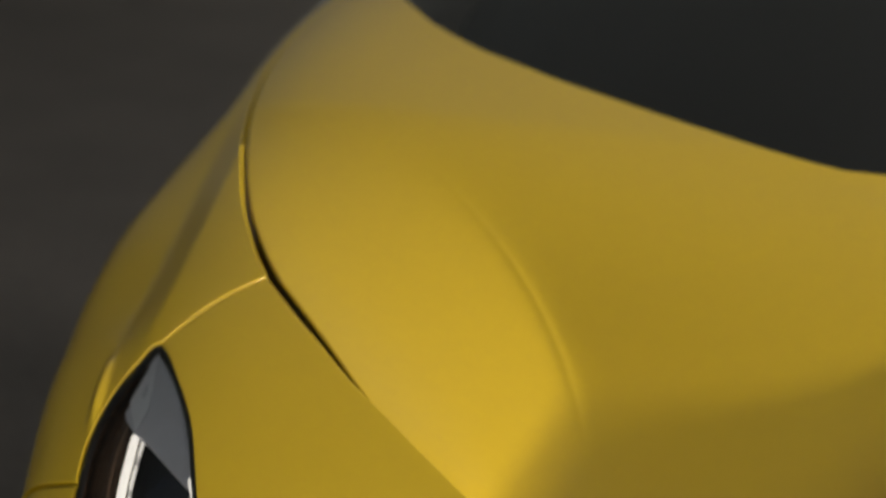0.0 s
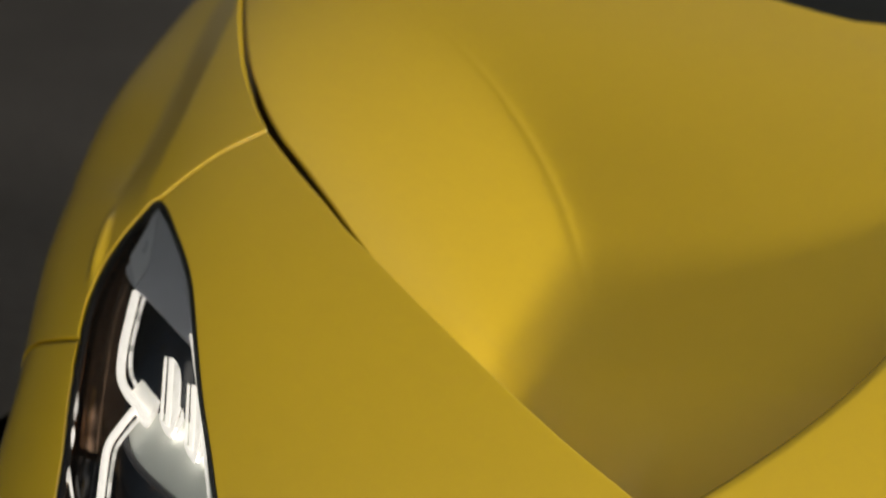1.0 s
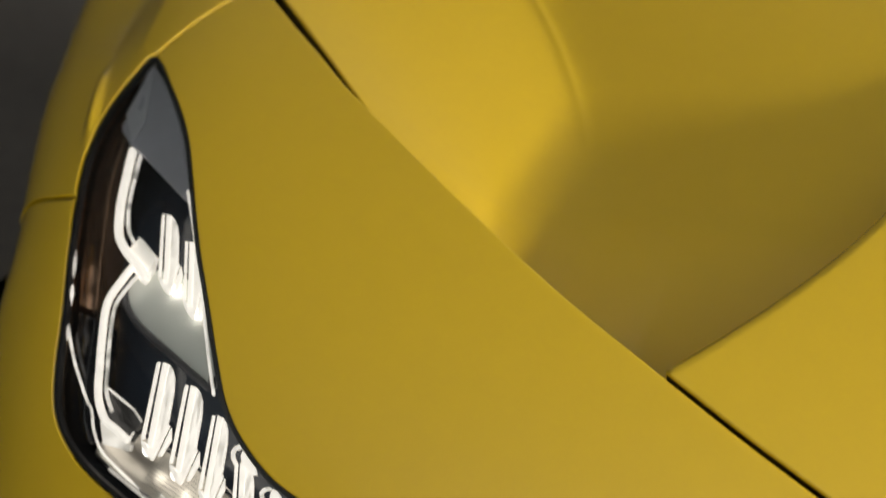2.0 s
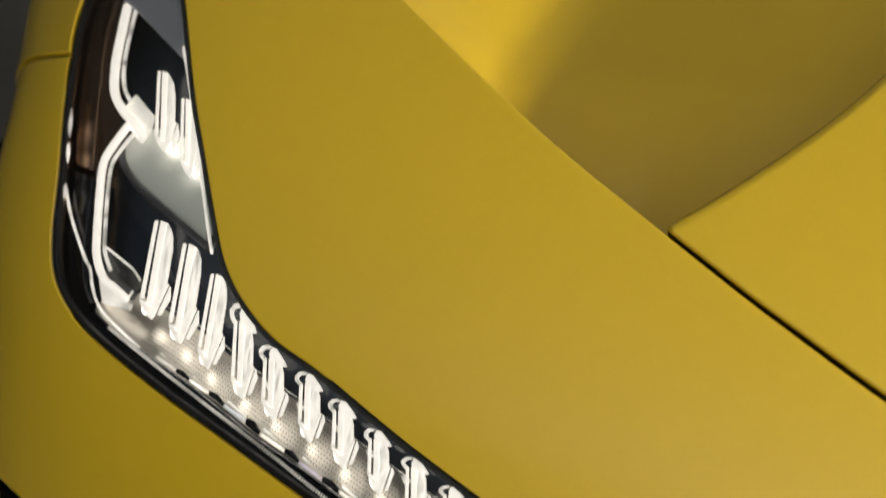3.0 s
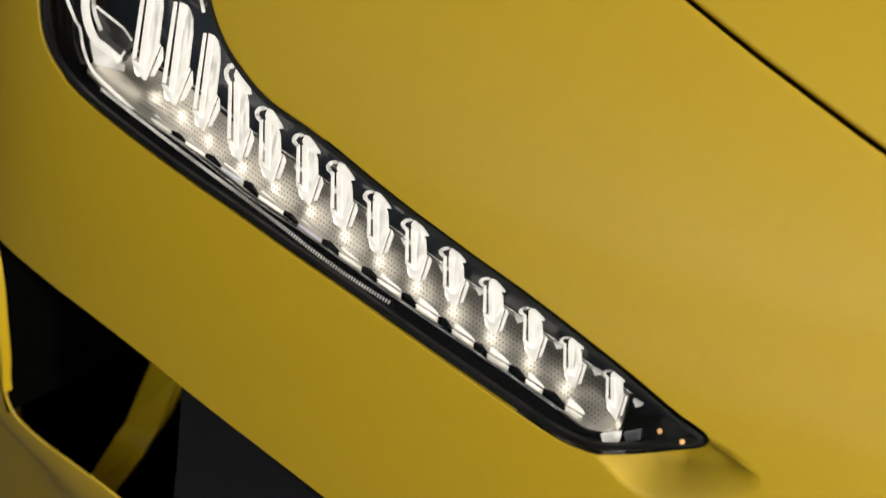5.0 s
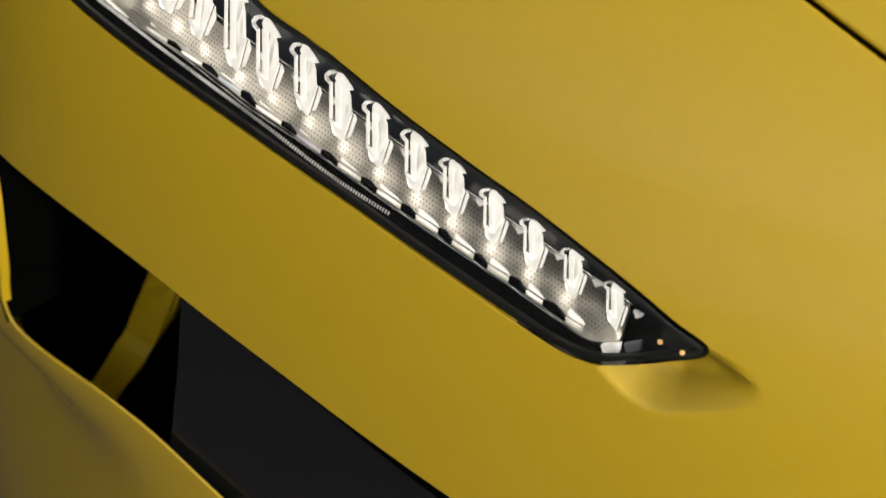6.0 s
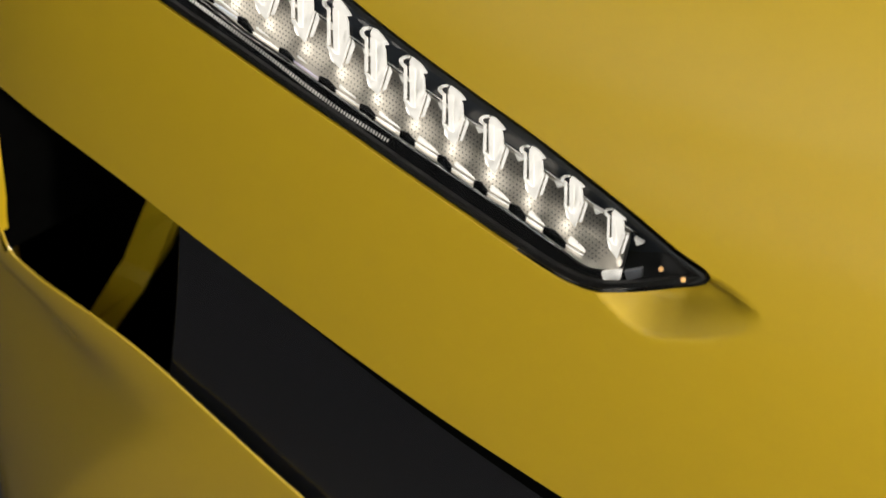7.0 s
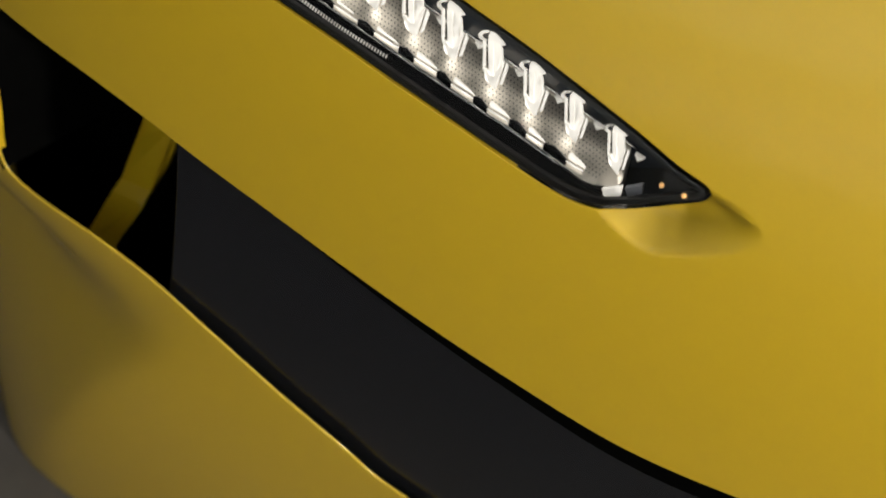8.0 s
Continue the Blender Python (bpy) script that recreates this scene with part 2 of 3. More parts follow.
def panel(name, loops, mat, parent, label="", step=0.012, lip=0.002, deep=0.012, w=0.0, relief=no_relief, edge=0.004, folds=(), lips=(), deeps=(), fine=(), seal=False):
    """A sheet of the skin inside the first loop, without the others, with a rounded edge turned inwards."""
    loops = [even(np.array(l, float), edge) for l in loops]
    edge_pts = np.vstack(loops)
    lo, hi = loops[0].min(0), loops[0].max(0)
    g = np.stack(np.meshgrid(np.arange(lo[0], hi[0], step), np.arange(lo[1], hi[1], step)), -1).reshape(-1, 2)
    for u0, u1, v0, v1, s in fine:
        g = g[~((g[:, 0] > u0) & (g[:, 0] < u1) & (g[:, 1] > v0) & (g[:, 1] < v1))]
        g = np.vstack([g, np.stack(np.meshgrid(np.arange(u0, u1, s), np.arange(v0, v1, s)), -1).reshape(-1, 2)])
    keep = inside(g, loops[0])
    for h in loops[1:]:
        keep &= ~inside(g, h)
    g = g[keep]
    near = np.full(len(g), 9.0)
    for i in range(0, len(edge_pts), 200):
        near = np.minimum(near, np.hypot(g[:, None, 0] - edge_pts[None, i:i + 200, 0], g[:, None, 1] - edge_pts[None, i:i + 200, 1]).min(1))
    g = g[near > edge * 0.9]
    for line in folds:
        line = even(line, 0.003, False)
        d = np.gradient(line, axis=0)
        d = np.stack([d[:, 1], -d[:, 0]], 1) / np.linalg.norm(d, axis=1, keepdims=True)
        rows = np.vstack([line + d * s for s in (-0.009, -0.005, -0.0025, -0.0012, -0.0004, 0.0004, 0.0012, 0.0025, 0.005, 0.009)])
        keep = inside(rows, loops[0])
        for h in loops[1:]:
            keep &= ~inside(rows, h)
        far = np.hypot(rows[:, None, 0] - edge_pts[None, :, 0], rows[:, None, 1] - edge_pts[None, :, 1]).min(1) > edge * 0.6
        rows = rows[keep & far]
        g = g[np.hypot(g[:, None, 0] - line[None, :, 0], g[:, None, 1] - line[None, :, 1]).min(1) > 0.011]
        g = np.vstack([g, rows])
    edges, k = [], 0
    for l in loops:
        edges += [(k + i, k + (i + 1) % len(l)) for i in range(len(l))]
        k += len(l)
    pts = np.vstack([edge_pts, g])
    out, _, faces, origin, _, _ = delaunay_2d_cdt([Vector(p) for p in pts], edges, [], 0, 1e-7)
    uv = np.array([tuple(p) for p in out])
    faces = np.array([f for f in faces if len(f) == 3])
    c = uv[faces].mean(1)
    ok = inside(c, loops[0])
    for h in loops[1:]:
        ok &= ~inside(c, h)
    faces = faces[ok]
    verts, normals = skin(uv[:, 0], uv[:, 1], w, relief)
    a, b, d = (verts[faces[:, i]] for i in range(3))
    flip = (np.cross(b - a, d - a) * normals[faces[:, 0]]).sum(1) < 0
    faces[flip] = faces[flip][:, ::-1]
    verts, normals, faces = [verts], [normals], [tuple(int(i) for i in f) for f in faces]
    index = {}
    for i, o in enumerate(origin):
        for j in o:
            index[j] = i
    total, k, returns = len(uv), 0, []
    for li, l in enumerate(loops):
        way = outward(l) * (1 if li == 0 else -1)
        lip = lips[li] if lips else lip
        lip = np.reshape(lip(l), (-1, 1)) if callable(lip) else lip
        deep = deeps[li] if deeps else deep
        ring = [index[k + i] for i in range(len(l))]
        p0, n0 = skin(l[:, 0], l[:, 1], w, relief)
        p1, _ = skin(l[:, 0] + way[:, 0] * 0.001, l[:, 1] + way[:, 1] * 0.001, w, relief)
        o = p1 - p0
        o -= n0 * (o * n0).sum(1, keepdims=True)
        o /= np.linalg.norm(o, axis=1, keepdims=True)
        for a, sink in ((30, 0), (60, 0), (90, 0), (90, deep)):
            a = radians(a)
            verts.append(p0 + o * lip * math.sin(a) - n0 * (lip * (1 - math.cos(a)) + sink))
            normals.append(n0 * math.cos(a) + o * math.sin(a))
            nxt = list(range(total, total + len(l)))
            total += len(l)
            for i in range(len(l)):
                j = (i + 1) % len(l)
                f = (ring[i], ring[j], nxt[j], nxt[i])
                if sink:
                    returns.append(len(faces))
                faces.append(f)
            ring = nxt
        k += len(l)
    verts, normals = np.vstack(verts), np.vstack(normals)
    for i, f in enumerate(faces):
        if len(f) == 4:
            q = np.cross(verts[f[1]] - verts[f[0]], verts[f[2]] - verts[f[0]]) @ (normals[f[0]] + normals[f[3]] + normals[f[2]])
            if q < 0:
                faces[i] = f[::-1]
    ob = mesh_object(name, verts, faces, normals, mat, parent, label)
    # black on the edge's return puts the gap's shade into the colour
    if seal:
        ob.data.materials.append(TRIM)
        for i in returns:
            ob.data.polygons[i].material_index = 1
    return ob


def part(name, bm, mat, parent, label=""):
    me = bpy.data.meshes.new(name)
    bm.to_mesh(me)
    bm.free()
    me.materials.append(mat)
    ob = new(name, me)
    ob.parent = parent
    if label:
        ob["label"] = label
    return ob


def box(size, at=(0, 0, 0), bevel=0.0):
    bm = bmesh.new()
    bmesh.ops.create_cube(bm, size=1, matrix=Matrix.Translation(at) @ Matrix.Diagonal((*size, 1)))
    if bevel:
        bmesh.ops.bevel(bm, geom=bm.edges[:], offset=bevel, segments=2, affect="EDGES", profile=0.5)
    return bm


def structure(name, size, at, mat, label, category):
    return tagged(part(name, box(size, at), mat, None), label, category, kind="structure")


# ---- the hall
structure("floor", (16, 14, 0.2), (0, 1, -0.1), CONCRETE, "dark grey smooth concrete hall floor", "floor")
structure("wall_north", (16, 0.2, 5), (0, 8.1, 2.5), PALEWALL, "grey painted hall wall behind the car", "wall")
structure("wall_south", (16, 0.2, 5), (0, -6.1, 2.5), PALEWALL, "grey painted hall wall before the car", "wall")
structure("wall_west", (0.2, 14, 5), (-8.1, 1, 2.5), WALLPAINT, "dark grey painted hall wall", "wall")
structure("wall_east", (0.2, 14, 5), (8.1, 1, 2.5), WALLPAINT, "dark grey painted hall wall", "wall")
structure("ceiling", (16, 14, 0.2), (0, 1, 5.1), CEILING, "grey painted hall ceiling", "ceiling")

# ---- lines of the body
LAMP = spline([(.618, .770), (.588, .806), (.562, .844), (.540, .890), (.521, .930), (.502, .965), (.485, .997), (.471, 1.021), (.454, 1.038), (.429, 1.052),
               (.396, 1.060), (.344, 1.077), (.300, 1.090), (.260, 1.102), (.212, 1.120), (.183, 1.133), (.165, 1.141), (.182, 1.152), (.203, 1.163), (.217, 1.168),
               (.235, 1.168), (.264, 1.161), (.297, 1.1525), (.334, 1.1435), (.366, 1.1360), (.404, 1.1285), (.443, 1.1210), (.486, 1.1140), (.531, 1.1060), (.562, 1.0990),
               (.583, 1.0890), (.597, 1.0740), (.605, 1.050), (.612, 1.011), (.623, .971), (.632, .935), (.641, .895), (.643, .861), (.639, .827), (.630, .795)], True)
VENT = spline([(.640, 1.240), (.622, 1.238), (.575, 1.2395), (.530, 1.2420), (.486, 1.2475), (.445, 1.2560), (.384, 1.2695), (.309, 1.2905), (.237, 1.311), (.169, 1.330), (.104, 1.336), (.0, 1.338),
               (-.04, 1.39), (-.02, 1.49), (.071, 1.535), (.164, 1.540), (.273, 1.501), (.314, 1.4735), (.355, 1.4490), (.399, 1.4240), (.4415, 1.4052), (.467, 1.3970), (.497, 1.3925),
               (.5246, 1.3925), (.553, 1.3935), (.577, 1.3880), (.591, 1.3660), (.598, 1.3410), (.6085, 1.3090), (.618, 1.2800), (.630, 1.2530)], True)
GAP_REAR = spline([(.554, .660), (.576, .618), (.602, .549), (.623, .464), (.643, .361), (.658, .247), (.672, .120), (.679, -.014), (.676, -.129)])
GAP_FRONT = spline([(.554, .660), (.521, .700), (.489, .734), (.460, .7642), (.423, .7945), (.389, .8220), (.336, .8610), (.291, .8905), (.241, .9182), (.191, .9448),
                    (.161, .9595), (.116, .9805), (.069, .9995), (0, 1.01)])
SEAM = spline([(.618, .770), (.600, .731), (.580, .695), (.554, .660)])
SIDE = spline([(1.25, .99), (.85, .95), (.688, .931), (.658, .927), (.633, .922)])
SHOULDER = int(np.argmin(np.hypot(LAMP[:, 0] - .634, LAMP[:, 1] - .922)))


COWL = spline([(0, .305), (.08, .3075), (.13, .3125), (.168, .3165), (.1904, .3085), (.225, .2895), (.2657, .2605), (.3093, .2278), (.356, .1908), (.4071, .1466), (.4657, .0823),
               (.5171, .0049), (.5706, -.0952), (.66, -.27)])


def cowl_line(u):
    return np.interp(np.abs(u), COWL[:, 0], COWL[:, 1])


car = tagged(new("car"), "glossy yellow sports car standing in a dark hall", "car")

# bonnet, from its front edge to the windscreen
d, z = (int(np.argmin(np.abs(GAP_FRONT[:, 0] - k))) for k in (.434, .242))
under = np.vstack([GAP_FRONT[:d], [(.446, .815), (.435, .85), (.40, .89), (.36, .94), (.32, .965), (.285, .970), (.262, .945)], GAP_FRONT[z:]])
front = np.vstack([under, under[-2::-1] * (-1, 1)])
cowl_u = np.linspace(-.60, .60, 60)
rear_l = GAP_REAR[GAP_REAR[:, 1] > cowl_line(.60) + 0.02]
bonnet = np.vstack([front, rear_l[1:] * (-1, 1), np.stack([cowl_u, cowl_line(cowl_u)], 1), rear_l[:0:-1]])


def crease_line(v):
    """Where the bonnet's flank bends down into the air channel."""
    x = 0.012 * np.logaddexp(0, (0.70 - v) / 0.012)
    return 0.311 + 0.17 * x + 1.1 * x ** 2 + 0.20 * np.clip(v - 0.79, 0, 1)


def channel_side(v):
    y = np.minimum(0.917 - v, 0.25)
    return 0.231 - 0.88 * y + 1.7 * y ** 2


def bonnet_relief(u, v):
    """The flank falls from the gap to the crease; in front the floor dives under the nose."""
    s = np.abs(u)
    vc = np.minimum(v, 0.86)
    c = crease_line(vc)
    gap = 0.7732 - 0.8225 * vc + 1.9222 * vc ** 2 - 1.8023 * vc ** 3
    t = np.clip((v - 0.28) / 0.44, 0, 1)
    deep = 0.080 * t * t * (3 - 2 * t)
    low = channel_side(v)
    ahead = np.clip((v - 0.52) / 0.30, 0, 1)
    ahead = ahead * ahead * (3 - 2 * ahead)
    rim = 0.010 * sigmoid((v - 0.81) / 0.02)
    flank = np.clip(0.014 * np.logaddexp(0, (gap - s) / 0.014) / np.maximum(gap - c, 0.02), 0, 1.4)
    reach = (1 - ahead) * 0.32 + ahead * np.maximum(c - low, 0.02)
    back = np.clip((c - s) / reach, -0.4, 1)
    back = np.where(back < 0, back, (1 - ahead) * back * (1.25 - 0.25 * back) + ahead * back * back * (3 - 2 * back))
    ridge = 0.0009 * np.exp(-((s - c) / 0.0028) ** 2) * sigmoid((v - 0.45) / 0.025) * sigmoid((0.66 - v) / 0.012)
    dive = 0.20 * np.clip(v - 0.74, 0, 1) * np.clip((c - s) / 0.06, 0, 1)
    channel = sigmoid((s - low) / 0.0008) * ahead
    soft = 0.0035
    wall_side = rim + (deep - rim) * flank
    level = -soft * np.logaddexp(-wall_side / soft, -deep * (1 - back) / soft)
    bed = -soft * np.logaddexp(-wall_side / soft, -deep / soft)
    return ridge - (1 - channel) * level - channel * (bed + dive)


fold_v = np.linspace(.70, .96, 60)
crease_v = np.linspace(.40, .88, 90)
SIDE_FOLD = np.stack([channel_side(fold_v), fold_v], 1)
CREASE_FOLD = np.stack([crease_line(crease_v), crease_v], 1)
panel("bonnet", [grown(bonnet, -np.interp(np.abs(bonnet[:, 0]), (.43, .46, .52, .56, .62), (.0036, .008, .013, .0125, .0065)))], PAINT, car, step=0.008, deep=0.03, seal=True, relief=bonnet_relief, folds=[SIDE_FOLD, CREASE_FOLD])

# wing, from the lamp's tip back past the windscreen
wing = np.vstack([GAP_REAR, [(.68, -.3), (.9, -.45), (1.25, -.45)], SIDE, LAMP[SHOULDER + 1:], SEAM])


def wing_relief(u, v):
    """Shoulder line above the lamp; beside it a short ridge added for a glint."""
    fall = -0.62 * np.clip(u - 0.634, 0, 0.032) * sigmoid((0.745 - v) / 0.035) * sigmoid((v - 0.30) / 0.06)
    line = 0.6620 - 0.17 * (v - 0.785)
    glint_ridge = 0.0065 * np.exp(-((u - line) / 0.0032) ** 2) * sigmoid((v - 0.790) / 0.006) * sigmoid((0.860 - v) / 0.006)
    return fall + glint_ridge


wing_v = np.linspace(.28, .76, 40)
glint_v = np.linspace(.76, .87, 30)
side_line = np.isin(np.arange(len(wing)), np.arange(len(GAP_REAR) + 4, len(GAP_REAR) + 2 + len(SIDE)))
panel("wing", [grown(wing, np.where(side_line, -.0032, -.0014))], PAINT, car, step=0.012, lips=(lambda l: np.where((l[:, 0] > .63) & (l[:, 1] > .88), .0004, .0012),), deep=0.004, w=0.0009, relief=wing_relief,
      folds=[np.stack([wing_v * 0 + .634, wing_v], 1), np.stack([0.6620 - 0.17 * (glint_v - 0.785), glint_v], 1)])

# nose and bumper
nose = np.vstack([GAP_FRONT, GAP_FRONT[-2::-1] * (-1, 1), GAP_REAR[1:] * (-1, 1), [(-.68, -.3), (-.9, -.45), (-1.2, -.45), (-1.2, 1.953), (1.2, 1.953)], SIDE, LAMP[SHOULDER:0:-1], SEAM])
POCKET = spline([(.2164, 1.1684), (.2064, 1.1743), (.1963, 1.1803), (.1842, 1.1819), (.1706, 1.1778), (.1552, 1.1707), (.1428, 1.1637), (.1364, 1.1578), (.1355, 1.1535), (.1391, 1.1497),
                 (.1497, 1.1456), (.166, 1.1413)])


def bumper_relief(u, v):
    """A shallow pocket past the lamp's inner end, and a fold below the vent."""
    q = np.stack([np.ravel(u), np.ravel(v)], 1)
    out = np.zeros(len(q))
    near = (q[:, 0] > .10) & (q[:, 0] < .25) & (q[:, 1] > 1.10) & (q[:, 1] < 1.22)
    if near.any():
        k = q[near]
        low = np.hypot(k[:, None, 0] - POCKET[None, 3:52, 0], k[:, None, 1] - POCKET[None, 3:52, 1]).min(1)
        fall = np.clip(k[:, 0] - .129, 0, 0.045) * np.clip(low / .017, 0, 1)
        out[near] = np.where(inside(k, POCKET), -0.30 * fall, 0)
    fold = 0.424 + 0.38 * (v - 1.436)
    return out.reshape(np.shape(u)) - 0.62 * 0.008 * np.logaddexp(0, np.minimum(u - fold, 0.3) / 0.008) * sigmoid((v - 1.47) / 0.025)


def bumper_lip(l):
    """The edge is rounder along the bonnet's gap and beside the lamp's corner than under the lamp and at the wing."""
    corner = (l[:, 0] > .575) & (l[:, 0] < .64) & (l[:, 1] > .95)
    return np.where(corner, .0026, np.where((l[:, 0] > 0) & (l[:, 1] > 1.06) | (l[:, 0] > .62) & (l[:, 1] > .88), .0006, .0018))


set_back = np.where(np.arange(len(nose)) < 2 * len(GAP_FRONT) + len(GAP_REAR), -.0030, np.where((nose[:, 0] > 0) & (nose[:, 1] > 1.09) & (nose[:, 1] < 1.2), np.interp(nose[:, 0], (.17, .29), (-.0030, -.0018)), -.0018))
bumper = panel("bumper", [grown(nose, set_back), grown(VENT, -.0006)], PAINT, car, step=0.012, deep=0.003, relief=bumper_relief, folds=[POCKET], lips=(bumper_lip, 0.0014), deeps=(0.003, 0.0), fine=[(.12, .24, 1.13, 1.195, .003), (.38, .60, 1.41, 1.90, .006)])


# windscreen
def screen_relief(u, v):
    return 0.24 * np.clip(cowl_line(u) - v, 0, 2) - 0.012


cu = np.linspace(-.62, .62, 60)
screen = np.vstack([np.stack([cu, cowl_line(cu) + .05], 1), [(.62, -.6), (-.62, -.6)]])
panel("windscreen", [screen], SCREEN, car, "dark tinted windscreen", step=0.02, relief=screen_relief)

# near-black sheet added under the gaps so that they read as shade
panel("gap_sheet", [[(-.5, -.3), (1.1, -.3), (1.1, 1.7), (-.5, 1.7)], grown(VENT, .07)], SHADEBLACK, car, "near-black sheet added to darken the gaps", step=0.05, w=-0.17, edge=0.02)


# ---- headlamp
def wall(name, loop, w0, w1, mat, parent, label="", closed=True):
    """A band that stands along a line of the skin, from the height w0 to w1."""
    a, n = skin(loop[:, 0], loop[:, 1], w0)
    b, _ = skin(loop[:, 0], loop[:, 1], w1)
    k = len(loop)
    faces = [(i, (i + 1) % k, k + (i + 1) % k, k + i) for i in range(k if closed else k - 1)]
    return mesh_object(name, np.vstack([a, b]), faces, None, mat, parent, label)


def prism(name, outline, w0, w1, mat, parent, label="", bevel=0.0004, relief=no_relief):
    """A solid plate with that outline on the skin, from depth w0 up to w1."""
    q = np.array(outline, float)
    area = np.sum(q[:, 0] * np.roll(q[:, 1], -1) - np.roll(q[:, 0], -1) * q[:, 1])
    w0, w1 = (np.broadcast_to(w, len(q)) for w in (w0, w1))
    if area < 0:
        q, w0, w1 = q[::-1], w0[::-1], w1[::-1]
    lo, _ = skin(q[:, 0], q[:, 1], w0, relief)
    hi, _ = skin(q[:, 0], q[:, 1], w1, relief)
    bm = bmesh.new()
    a = [bm.verts.new(p) for p in lo]
    b = [bm.verts.new(p) for p in hi]
    bm.faces.new(a[::-1])
    bm.faces.new(b)
    for i in range(len(q)):
        j = (i + 1) % len(q)
        bm.faces.new((a[i], a[j], b[j], b[i]))
    bmesh.ops.recalc_face_normals(bm, faces=bm.faces[:])
    if bevel:
        bmesh.ops.bevel(bm, geom=bm.edges[:], offset=bevel, segments=2, affect="EDGES", profile=0.5, clamp_overlap=True)
    return part(name, bm, mat, parent, label)


def tube(name, line, w, radius, mat, parent, label="", flat=1.0, sides=8):
    """A rounded bar along a line of the skin. radius: one, or one for each point."""
    line = np.array(line, float)
    p, n = skin(line[:, 0], line[:, 1], w)
    r = np.broadcast_to(radius, len(line))
    t = np.gradient(p, axis=0)
    t /= np.linalg.norm(t, axis=1, keepdims=True)
    s = np.cross(t, n)
    bm = bmesh.new()
    rings = []
    for i in range(len(p)):
        rings.append([bm.verts.new(p[i] + r[i] * (s[i] * math.cos(a) + n[i] * flat * math.sin(a))) for a in np.arange(sides) * 2 * math.pi / sides])
    for a, b in zip(rings, rings[1:]):
        for i in range(sides):
            bm.faces.new((a[i], a[(i + 1) % sides], b[(i + 1) % sides], b[i]))
    bm.faces.new(rings[0])
    bm.faces.new(rings[-1][::-1])
    bmesh.ops.recalc_face_normals(bm, faces=bm.faces[:])
    for f in bm.faces:
        f.smooth = True
    return part(name, bm, mat, parent, label)


lamp = panel("headlamp", [grown(LAMP, .004)], BOWL, car, "slim L-shaped headlamp, lit, with clear light blades", step=0.01, w=-0.052)
panel("cover", [grown(LAMP, -.0016)], COVER, lamp, "clear outer cover", step=0.008, lip=0.002, deep=0.004, edge=0.003)
rim = np.roll(grown(LAMP, .0015), -int(np.argmin(np.hypot(LAMP[:, 0] - .583, LAMP[:, 1] - 1.089))), 0)
turn = int(np.argmin(np.hypot(rim[:, 0] - .618, rim[:, 1] - .770)))
wall("side_wall", rim[:turn + 1], -0.001, -0.053, COPPERSHEEN, lamp, "chrome side wall, brown reflection put into its tint", closed=False)
wall("side_wall", np.vstack([rim[turn:], rim[:1]]), -0.001, -0.053, GLOSS, lamp, "gloss black side wall", closed=False)
panel("seal", [grown(LAMP, -.0009), grown(LAMP, -.0030)], TRIM, lamp, "black rubber seal", step=0.01, w=-0.0012, lip=0.0006, deep=0.003, edge=0.003)

# bezel added along the bowl's outer side, brown reflection put into its upper colour
outer = LAMP[(LAMP[:, 0] > .585) & (LAMP[:, 1] > .785) & (LAMP[:, 1] < 1.09)]
outer = outer[np.argsort(outer[:, 1])]
bezel_in = outer - np.stack([0.004 + 0.015 * np.sin(np.linspace(0.5, 2.6, len(outer))), 0 * outer[:, 1]], 1)
for low, high, mat, word in ((.78, 1.0, BROWNSHEEN, "bezel strip with a brown reflection put into its colour"), (1.002, 1.10, GLOSS, "gloss black bezel")):
    k = (outer[:, 1] > low) & (outer[:, 1] < high)
    panel("bezel", [np.vstack([outer[k] - (.002, 0), bezel_in[k][::-1]])], mat, lamp, word, step=0.006, w=-0.013, lip=0.0008, deep=0.02, edge=0.003)

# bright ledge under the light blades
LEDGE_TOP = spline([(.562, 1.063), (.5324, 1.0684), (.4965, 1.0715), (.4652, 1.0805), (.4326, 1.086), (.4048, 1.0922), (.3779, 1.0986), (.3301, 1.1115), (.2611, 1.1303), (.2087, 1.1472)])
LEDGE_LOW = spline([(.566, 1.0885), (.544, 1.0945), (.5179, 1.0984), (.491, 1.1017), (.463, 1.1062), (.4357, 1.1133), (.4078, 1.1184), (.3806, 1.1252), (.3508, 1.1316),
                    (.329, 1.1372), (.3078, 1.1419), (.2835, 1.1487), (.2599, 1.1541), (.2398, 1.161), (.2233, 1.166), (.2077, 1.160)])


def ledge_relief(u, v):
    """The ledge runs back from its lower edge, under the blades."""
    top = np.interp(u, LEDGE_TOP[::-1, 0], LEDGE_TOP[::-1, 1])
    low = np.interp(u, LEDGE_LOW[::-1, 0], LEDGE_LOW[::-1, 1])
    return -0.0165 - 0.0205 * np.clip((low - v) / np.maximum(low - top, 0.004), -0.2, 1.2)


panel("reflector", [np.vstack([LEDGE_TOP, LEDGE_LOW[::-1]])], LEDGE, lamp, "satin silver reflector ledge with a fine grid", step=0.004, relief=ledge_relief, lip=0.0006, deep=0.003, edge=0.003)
PLATE = spline([(.5811, .9632), (.5821, .9748), (.5754, .9858), (.5609, .9949), (.5368, 1.0029), (.5068, 1.0126), (.4966, 1.0147), (.5013, .9986), (.5137, .9745),
                (.5265, .9512), (.5387, .9489), (.5624, .9502)], True)
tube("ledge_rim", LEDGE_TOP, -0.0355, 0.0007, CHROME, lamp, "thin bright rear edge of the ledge")
